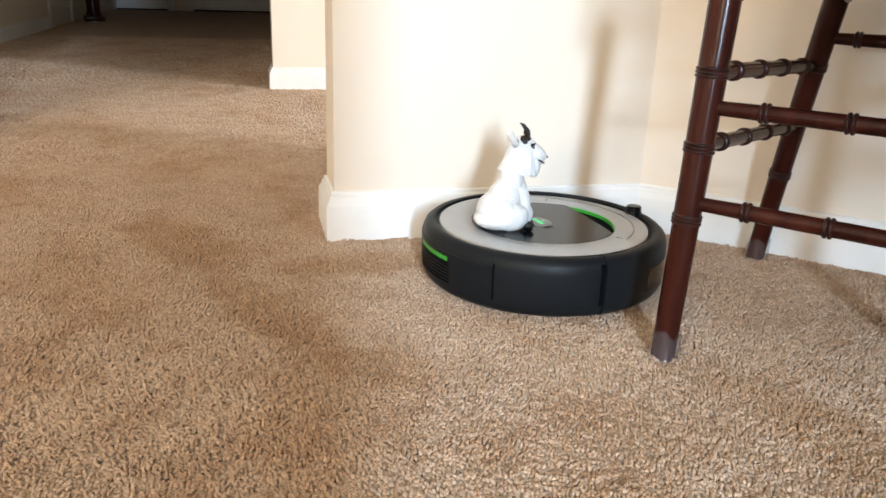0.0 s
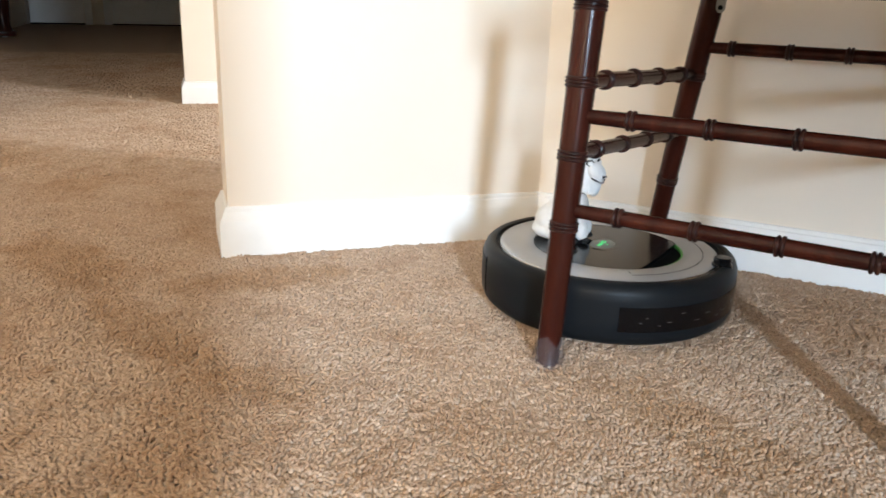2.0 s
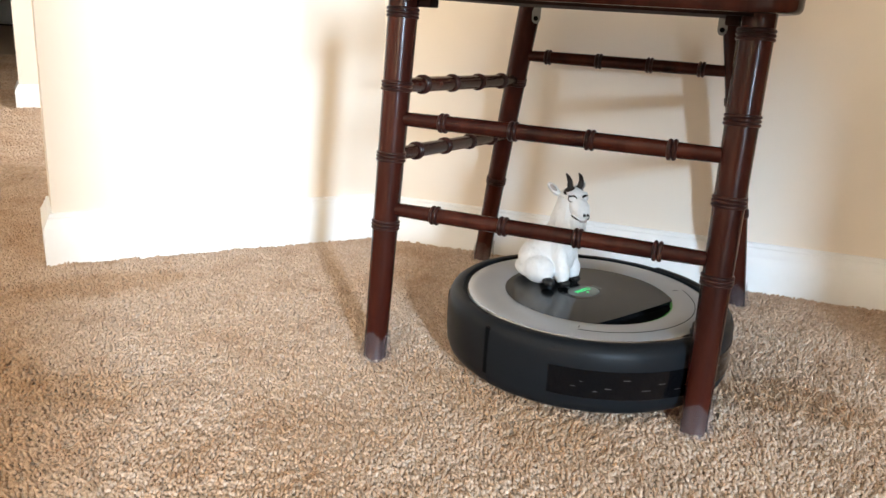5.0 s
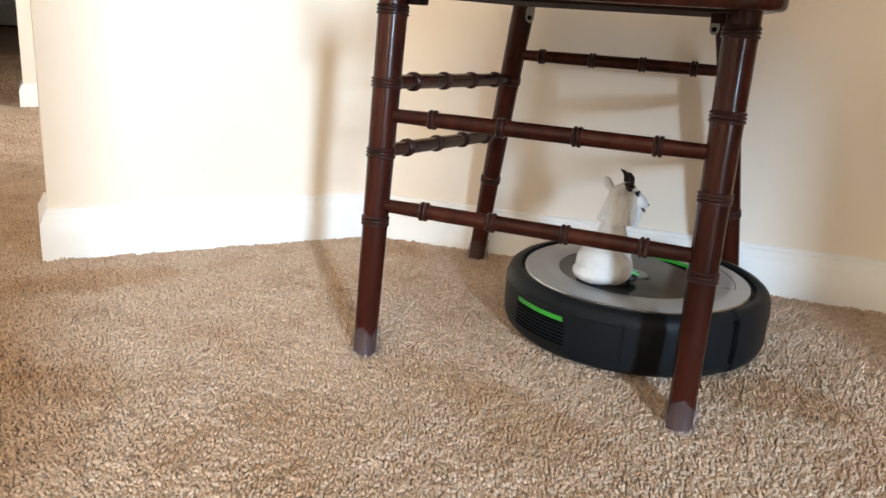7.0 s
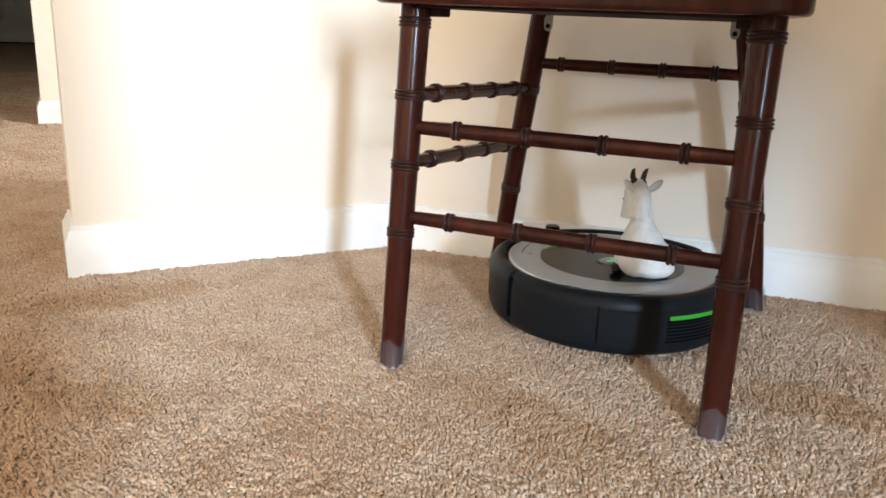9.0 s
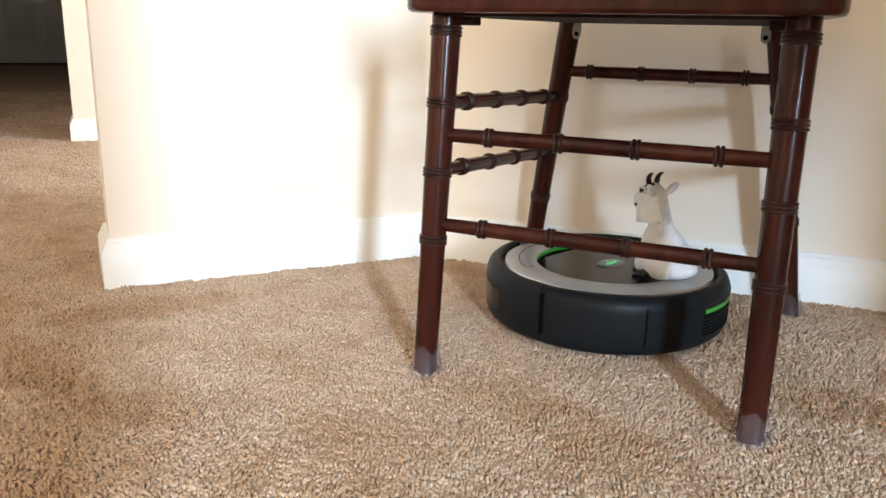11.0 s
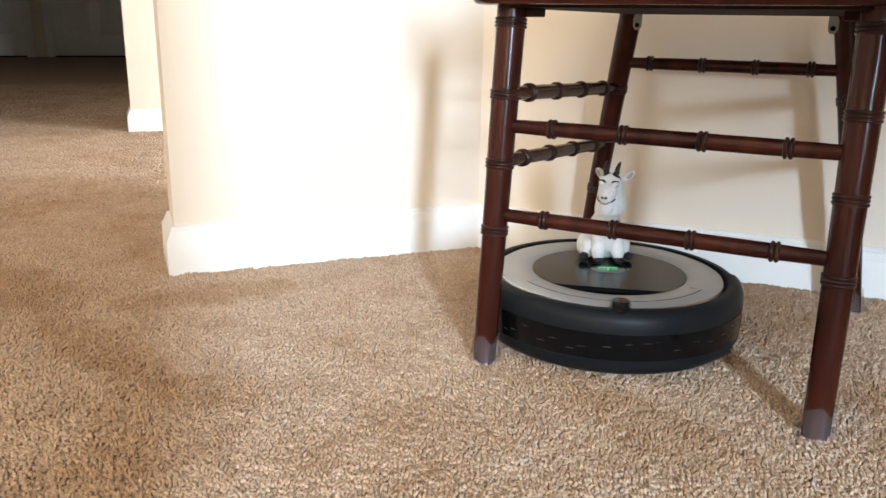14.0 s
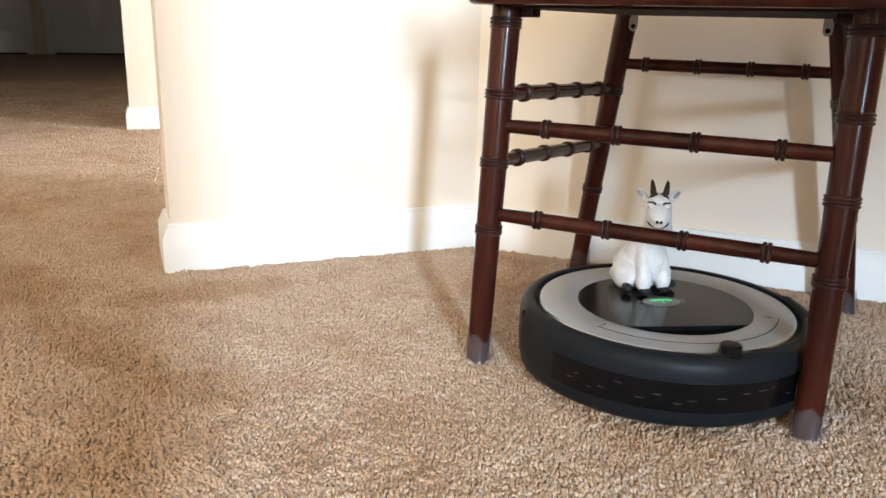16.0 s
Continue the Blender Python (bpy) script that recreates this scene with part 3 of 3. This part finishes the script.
def robot_vacuum():
    """Origin on the floor under its middle, +x ahead."""
    robot = tagged(new("robot_vacuum"), "round black and silver robot vacuum on the carpet", "robot vacuum")
    base = part("body", lathe(bmesh.new(), [(0, 0.0), (0.125, 0.0), (0.148, 0.0045), (0.1590, 0.0090), (0.1658, 0.0150), (0.1690, 0.0235), (0.1700, 0.040), (0.1700, 0.066), (0.1690, 0.0760), (0.1662, 0.0825), (0.1610, 0.0868), (0.1550, 0.0876), (0.1528, 0.0868), (0.1522, 0.0795), (0, 0.0795)], 96), shell, robot)
    # front bumper, proud of the body, with its glossy sensor window
    part("bumper", lathe(bmesh.new(), [(0.1510, 0.0065), (0.1610, 0.0095), (0.1682, 0.0150), (0.1716, 0.0230), (0.1726, 0.038), (0.1725, 0.0660), (0.1718, 0.0765), (0.1692, 0.0835), (0.1640, 0.0880), (0.1575, 0.0892), (0.1552, 0.0884), (0.1550, 0.0760), (0.1650, 0.0700)], 72, -91, 91, closed=True), shell, robot)
    sensor = part("sensor_window", arc_strip(bmesh.new(), 0.1700, 0.1731, 0.0310, 0.0625, -66, 66, 48), gloss, robot, "glossy black infrared sensor window")
    rng = random.Random(3)
    for a in (-58, -55, -50, -46, -40, -33, -27, -20, -16, -6, 3, 9, 14, 22, 31, 38, 47, 53):
        bm = bmesh.new()
        z = 0.047 + rng.uniform(-0.008, 0.009)
        arc_strip(bm, 0.1730, 0.17335, z, z + rng.uniform(0.0003, 0.0007), a, a + rng.uniform(0.8, 3.4), 3)
        part("scratch", bm, steel, sensor)
    # gaps at the bumper's ends and round the dust bin
    for a in (-92.4, 92.4):
        part("seam", arc_strip(bmesh.new(), 0.1640, 0.17045, 0.026, 0.0800, a - 1.0, a + 1.0, 3), gap_dark, robot)
    for a in (-139.5, 138.2):
        part("seam", arc_strip(bmesh.new(), 0.1640, 0.17035, 0.026, 0.0745, a - 0.35, a + 0.35, 2), gap_dark, robot)
    part("top_groove", lathe(bmesh.new(), [(0.1470, 0.0815), (0.1546, 0.0822), (0.1546, 0.0790), (0.1470, 0.0790)], 96, closed=True), rubber, robot)
    # dust bin at the rear: green release bar above vent slots
    bin_ = part("dust_bin", lathe(bmesh.new(), [(0.160, 0.0125), (0.1668, 0.0160), (0.1698, 0.0240), (0.1709, 0.040), (0.1709, 0.070), (0.166, 0.074)], 36, 138.6, 220.1, closed=True), shell, robot, "charcoal dust bin with vent slots")
    part("release_bar", arc_strip(bmesh.new(), 0.1690, 0.1712, 0.0592, 0.0648, 168.5, 195.5, 20), green, bin_, "bright green release bar")
    part("bar_recess", arc_strip(bmesh.new(), 0.1690, 0.17115, 0.0560, 0.0590, 167.5, 196.5, 20), gap_dark, bin_)
    for k in range(6):
        z = 0.0295 + 0.0046 * k
        part("vent_slot", arc_strip(bmesh.new(), 0.1690, 0.17115, z, z + 0.0024, 167.5, 197, 16), gap_dark, bin_)
    # silver ring and dark disc
    part("silver_ring", lathe(bmesh.new(), [(0.1012, 0.0800), (0.1012, 0.0858), (0.1022, 0.0866), (0.1240, 0.0876), (0.1430, 0.0869), (0.1462, 0.0858), (0.1474, 0.0840), (0.1474, 0.0800)], 112), silver, robot)
    part("bright_edge", lathe(bmesh.new(), [(0.1460, 0.0859), (0.1471, 0.0852), (0.1478, 0.0840), (0.1472, 0.0838)], 112, closed=True), chrome, robot)
    # the disc ends at a chord ahead, where the handle well begins
    bm = bmesh.new()
    rim = []
    limit = math.degrees(math.acos(0.066 / 0.1006))
    for i in range(81):
        a = radians(limit + (360 - 2 * limit) * i / 80)
        rim.append((0.1006 * math.cos(a), 0.1006 * math.sin(a)))
    for i in range(1, 16):
        f = i / 16
        y = rim[-1][1] + (rim[0][1] - rim[-1][1]) * f
        rim.append((0.066 + 0.012 * math.sin(math.pi * f), y))
    prism(bm, rim, 0.0800, 0.0862)
    disc = part("top_disc", bm, plate, robot, "glossy smoked plastic disc")
    part("handle_well", lathe(bmesh.new(), [(0, 0.0800), (0.1008, 0.0800), (0.1008, 0.0806), (0, 0.0806)], 80), gap_dark, robot)
    part("green_lip", arc_strip(bmesh.new(), 0.0992, 0.1011, 0.0808, 0.0852, -38, 38, 36), green, robot, "green lip inside the handle well")
    part("handle_seam", arc_strip(bmesh.new(), 0.1262, 0.1271, 0.0868, 0.08775, -58, 58, 50), gap_dark, robot)
    for a in (-58, 58):
        part("handle_seam", arc_strip(bmesh.new(), 0.1125, 0.1270, 0.0868, 0.08750, a - 0.2, a + 0.2, 2), gap_dark, robot)
    # button with its lit word
    bm = bmesh.new()
    lathe(bm, [(0, 0.0864), (0.0300, 0.0864), (0.0305, 0.0860), (0, 0.0858)], 48)
    for v in bm.verts:
        v.co.x = v.co.x * 0.72 - 0.006
    part("button_surround", bm, gloss, disc)
    bm = bmesh.new()
    lathe(bm, [(0, 0.0872), (0.0215, 0.0870), (0.0228, 0.0864), (0, 0.0862)], 48)
    for v in bm.verts:
        v.co.x = v.co.x * 0.74 - 0.006
    button = part("button", bm, plate_grey, disc, "grey oval button with green lit lettering")
    word = bpy.data.curves.new("lettering", "FONT")
    word.body, word.size, word.extrude, word.align_x, word.align_y = "CLEAN", 0.0086, 0.0002, "CENTER", "CENTER"
    word.offset = 0.00025
    letters = new("lettering", word)
    letters.data.materials.append(lit)
    letters.parent = button
    letters.matrix_local = pose(-0.008, 0, 0.0874, 0, 0, -90)
    part("indicator", lathe(bmesh.new(), [(0, 0.0876), (0.0016, 0.0876), (0.0016, 0.0870)], 12), lit, button)
    # sensor dome on the bumper's top
    bm = bmesh.new()
    lathe(bm, [(0, 0.0985), (0.0095, 0.0982), (0.0112, 0.0965), (0.0114, 0.0900), (0.0128, 0.0888), (0.0132, 0.0825)], 32)
    bmesh.ops.translate(bm, vec=(0.1535, 0, 0), verts=bm.verts)
    part("sensor_dome", bm, gloss, robot, "black round sensor dome")
    return robot


robot = robot_vacuum()

# ---- goat figurine ----


def ball(bm, centre, radii, turn=(0, 0, 0), index=0, segments=24, rings=14, taper=0.0):
    made = bmesh.ops.create_uvsphere(bm, u_segments=segments, v_segments=rings, radius=1.0)["verts"]
    for v in made:
        k = 1 - taper * v.co.z
        v.co.x, v.co.y = v.co.x * k, v.co.y * k
    m = pose(*centre, *turn) @ Matrix.Diagonal((*radii, 1))
    bmesh.ops.transform(bm, matrix=m, verts=made)
    PAINTED.append((index, np.array(m.inverted()), max(radii)))


PAINTED = []


def horn(bm, points, radii, index):
    tube(bm, points, radii, 12)
    for p, r in zip(points, radii):
        PAINTED.append((index, np.array((Matrix.Translation(p) @ Matrix.Diagonal((r + 0.0008, r + 0.0008, r + 0.0042, 1))).inverted()), r))


def fused(name, bm, voxel, *mats):
    """One closed skin round all that bm holds; each face takes the paint of the coloured shape that it lies on."""
    raw = new("raw", mesh_of("raw", bm))
    mod = raw.modifiers.new("skin", "REMESH")
    mod.mode, mod.voxel_size, mod.use_smooth_shade = "VOXEL", voxel, True
    soft = raw.modifiers.new("soft", "SMOOTH")
    soft.factor, soft.iterations = 0.5, 1
    me = bpy.data.meshes.new_from_object(raw.evaluated_get(bpy.context.evaluated_depsgraph_get()))
    me.name = name
    bpy.data.objects.remove(raw)
    me.materials.clear()
    for m in mats:
        me.materials.append(m)
    mid = np.zeros(len(me.polygons) * 3, dtype=np.float32)
    me.polygons.foreach_get("center", mid)
    mid = np.c_[mid.reshape(-1, 3), np.ones(len(me.polygons))]
    index = np.zeros(len(mid), dtype=np.int32)
    for which, inverse, size in PAINTED:
        if which:
            near = np.linalg.norm((mid @ inverse.T)[:, :3], axis=1) < 1.0 + 0.0009 / size
            index[near] = which
    me.polygons.foreach_set("material_index", index)
    me.polygons.foreach_set("use_smooth", np.ones(len(mid), dtype=bool))
    return new(name, me)


def fleece(bm, low, high, low_radii, high_radii, segments=40):
    """A tapered oval sleeve of combed fleece that hangs free at its lower edge."""
    rows = []
    for k in range(7):
        f = k / 6
        row = []
        for i in range(segments):
            a = 2 * math.pi * i / segments
            lock = 1 + 0.030 * math.sin(9 * a + 1.3 * k) * (1 - f) + 0.018 * math.sin(17 * a)
            rx, ry = (low_radii[j] + (high_radii[j] - low_radii[j]) * f for j in (0, 1))
            drop = 0.0016 * math.sin(11 * a) * (1 - f) ** 2 - 0.0035 * math.cos(a) * (1 - f)
            row.append(bm.verts.new((low[0] + (high[0] - low[0]) * f + rx * lock * math.cos(a), ry * lock * math.sin(a), low[2] + (high[2] - low[2]) * f + drop)))
        rows.append(row)
    for a, b in zip(rows, rows[1:]):
        for i in range(segments):
            bm.faces.new((a[i], a[(i + 1) % segments], b[(i + 1) % segments], b[i]))
    bm.faces.new(rows[0][::-1])
    bm.faces.new(rows[-1])


def goat_figurine():
    """Seated goat, origin under it, facing +x."""
    bm = bmesh.new()
    ball(bm, (-0.012, 0, 0.025), (0.033, 0.031, 0.027))
    ball(bm, (-0.003, 0, 0.040), (0.0265, 0.0240, 0.032), (0, 16, 0), taper=0.18)
    ball(bm, (0.007, 0, 0.060), (0.0195, 0.0185, 0.022), (0, 10, 0))
    ball(bm, (0.0145, 0, 0.042), (0.0190, 0.0210, 0.032), (0, -4, 0))
    # neck fleece with an undercut, ragged skirt edge, beard and a long face, turned a little on the body
    first = len(PAINTED)
    body_verts = set(bm.verts)
    fleece(bm, (0.0195, 0, 0.0735), (0.0245, 0, 0.112), (0.0285, 0.0215), (0.0185, 0.0165))
    ball(bm, (0.0230, 0, 0.1060), (0.0195, 0.0168, 0.0180), (0, 16, 0), taper=0.1)
    ball(bm, (0.0420, 0, 0.0830), (0.0100, 0.0110, 0.0165), (0, -4, 0), taper=-0.15)
    ball(bm, (0.0430, 0, 0.1020), (0.0175, 0.0128, 0.0110), (0, 34, 0), taper=-0.1)
    ball(bm, (0.0290, 0, 0.1190), (0.0115, 0.0125, 0.0062), (0, 14, 0))
    ball(bm, (0.0575, 0, 0.0965), (0.0030, 0.0048, 0.0028), (0, 20, 0), 0, 14, 8)
    # grey shape below the nose, coloured as the shade in the open mouth
    ball(bm, (0.0545, 0, 0.0885), (0.0034, 0.0062, 0.0017), (0, 24, 0), 2, 12, 8)
    for s in (-1, 1):
        ball(bm, (0.0500, s * 0.0100, 0.0920), (0.0066, 0.0022, 0.0011), (0, 24, s * -34), 1, 12, 6)
        ball(bm, (0.0602, s * 0.0028, 0.0968), (0.0014, 0.0015, 0.0013), (0, 0, 0), 1, 10, 6)
        # pointed ears stand out and back, grey inside
        ball(bm, (0.0100, s * 0.0190, 0.1190), (0.0062, 0.0118, 0.0050), (s * 42, 0, s * 16), 0, 18, 10)
        ball(bm, (0.0130, s * 0.0212, 0.1206), (0.0028, 0.0062, 0.0024), (s * 42, 0, s * 16), 2, 14, 8)
        # narrow outlined eyes under heavy lids
        ball(bm, (0.0388, s * 0.0092, 0.1132), (0.0042, 0.0054, 0.0042), (s * 12, 0, s * 20), 1, 14, 8)
        ball(bm, (0.0408, s * 0.0096, 0.1126), (0.0034, 0.0040, 0.0026), (s * 12, 0, s * 20), 4, 12, 8)
        ball(bm, (0.0365, s * 0.0092, 0.1172), (0.0048, 0.0062, 0.0021), (s * 14, 0, s * 20), 0, 14, 8)
        horn(bm, [(0.0255, s * 0.0068, 0.118), (0.0292, s * 0.0075, 0.1255), (0.0290, s * 0.0084, 0.1320), (0.0252, s * 0.0092, 0.1370), (0.0195, s * 0.0096, 0.1402)], [0.0046, 0.0042, 0.0035, 0.0025, 0.0008], 3)
    turn = pose(0.010, 0.006, 0, 0, 0, -30) @ pose(-0.010, 0, 0)
    bmesh.ops.transform(bm, matrix=turn, verts=[v for v in bm.verts if v not in body_verts])
    back = np.array(turn.inverted())
    PAINTED[first:] = [(which, inverse @ back, size) for which, inverse, size in PAINTED[first:]]
    for s in (-1, 1):
        # hind leg, front leg and hooves
        ball(bm, (-0.004, s * 0.0235, 0.0180), (0.0245, 0.0150, 0.0185), (0, -8, s * 10))
        ball(bm, (0.0180, s * 0.0325, 0.0070), (0.0088, 0.0070, 0.0052), (0, 0, s * 10), 1, 16, 10)
        ball(bm, (0.0215, s * 0.0135, 0.0330), (0.0105, 0.0098, 0.025), (0, -8, 0))
        ball(bm, (0.0265, s * 0.0142, 0.0170), (0.0105, 0.0100, 0.0145))
        ball(bm, (0.0315, s * 0.0145, 0.0052), (0.0078, 0.0068, 0.0042), (0, 0, 0), 1, 16, 10)
    ball(bm, (-0.014, 0, 0.013), (0.0345, 0.0335, 0.0150))
    ball(bm, (-0.040, 0.004, 0.016), (0.007, 0.006, 0.009), (0, 30, 0), 0, 14, 8)
    bmesh.ops.scale(bm, vec=(0.96, 0.96, 1.0), verts=bm.verts)
    shrink = np.array(Matrix.Diagonal((0.96, 0.96, 1.0, 1)).inverted())
    PAINTED[:] = [(which, inverse @ shrink, size) for which, inverse, size in PAINTED]
    goat = fused("goat_figurine", bm, 0.0009, resin, resin_black, resin_grey, resin_horn, resin)
    return tagged(goat, "white resin seated goat figurine riding on the vacuum", "figurine")


goat = goat_figurine()

# ---- what moves ----
# seconds, x, y, heading of the robot
DRIVE = [
    (0.0, 0.284, -0.212, 8.5), (0.5, 0.329, -0.220, -6.5), (1.0, 0.378, -0.234, -23.5), (1.5, 0.428, -0.260, -41.0), (2.0, 0.498, -0.323, -48.0),
    (2.5, 0.570, -0.400, -58.8), (3.0, 0.592, -0.472, -92.3), (3.5, 0.565, -0.547, -119.0), (4.0, 0.542, -0.573, -135.9), (4.5, 0.550, -0.575, -97.7),
    (5.3, 0.605, -0.563, -66.0), (6.1, 0.665, -0.548, -30.0), (7.0, 0.703, -0.534, 5.4), (7.5, 0.700, -0.527, 55.9), (8.0, 0.687, -0.524, 80.5),
    (8.5, 0.692, -0.474, 91.0), (9.0, 0.695, -0.440, 89.0), (9.5, 0.689, -0.436, 99.5), (12.0, 0.643, -0.390, 131.5), (12.5, 0.631, -0.399, 179.6),
    (13.0, 0.579, -0.418, 193.0), (13.5, 0.529, -0.437, 203.0), (14.0, 0.536, -0.442, 241.6), (14.5, 0.540, -0.476, 270.6), (15.0, 0.532, -0.576, 266.5),
    (15.5, 0.535, -0.576, 282.7), (16.0, 0.535, -0.576, 257.8),
]
SEAT_ON_DISC = pose(-0.062, -0.003, 0.0862, 0, 0, 10)


def motions():
    walk(robot, [(t, pose(x, y, 0, 0, 0, a)) for t, x, y, a in DRIVE])
    walk(goat, [(t, pose(x, y, 0, 0, 0, a) @ SEAT_ON_DISC) for t, x, y, a in DRIVE])


motions()
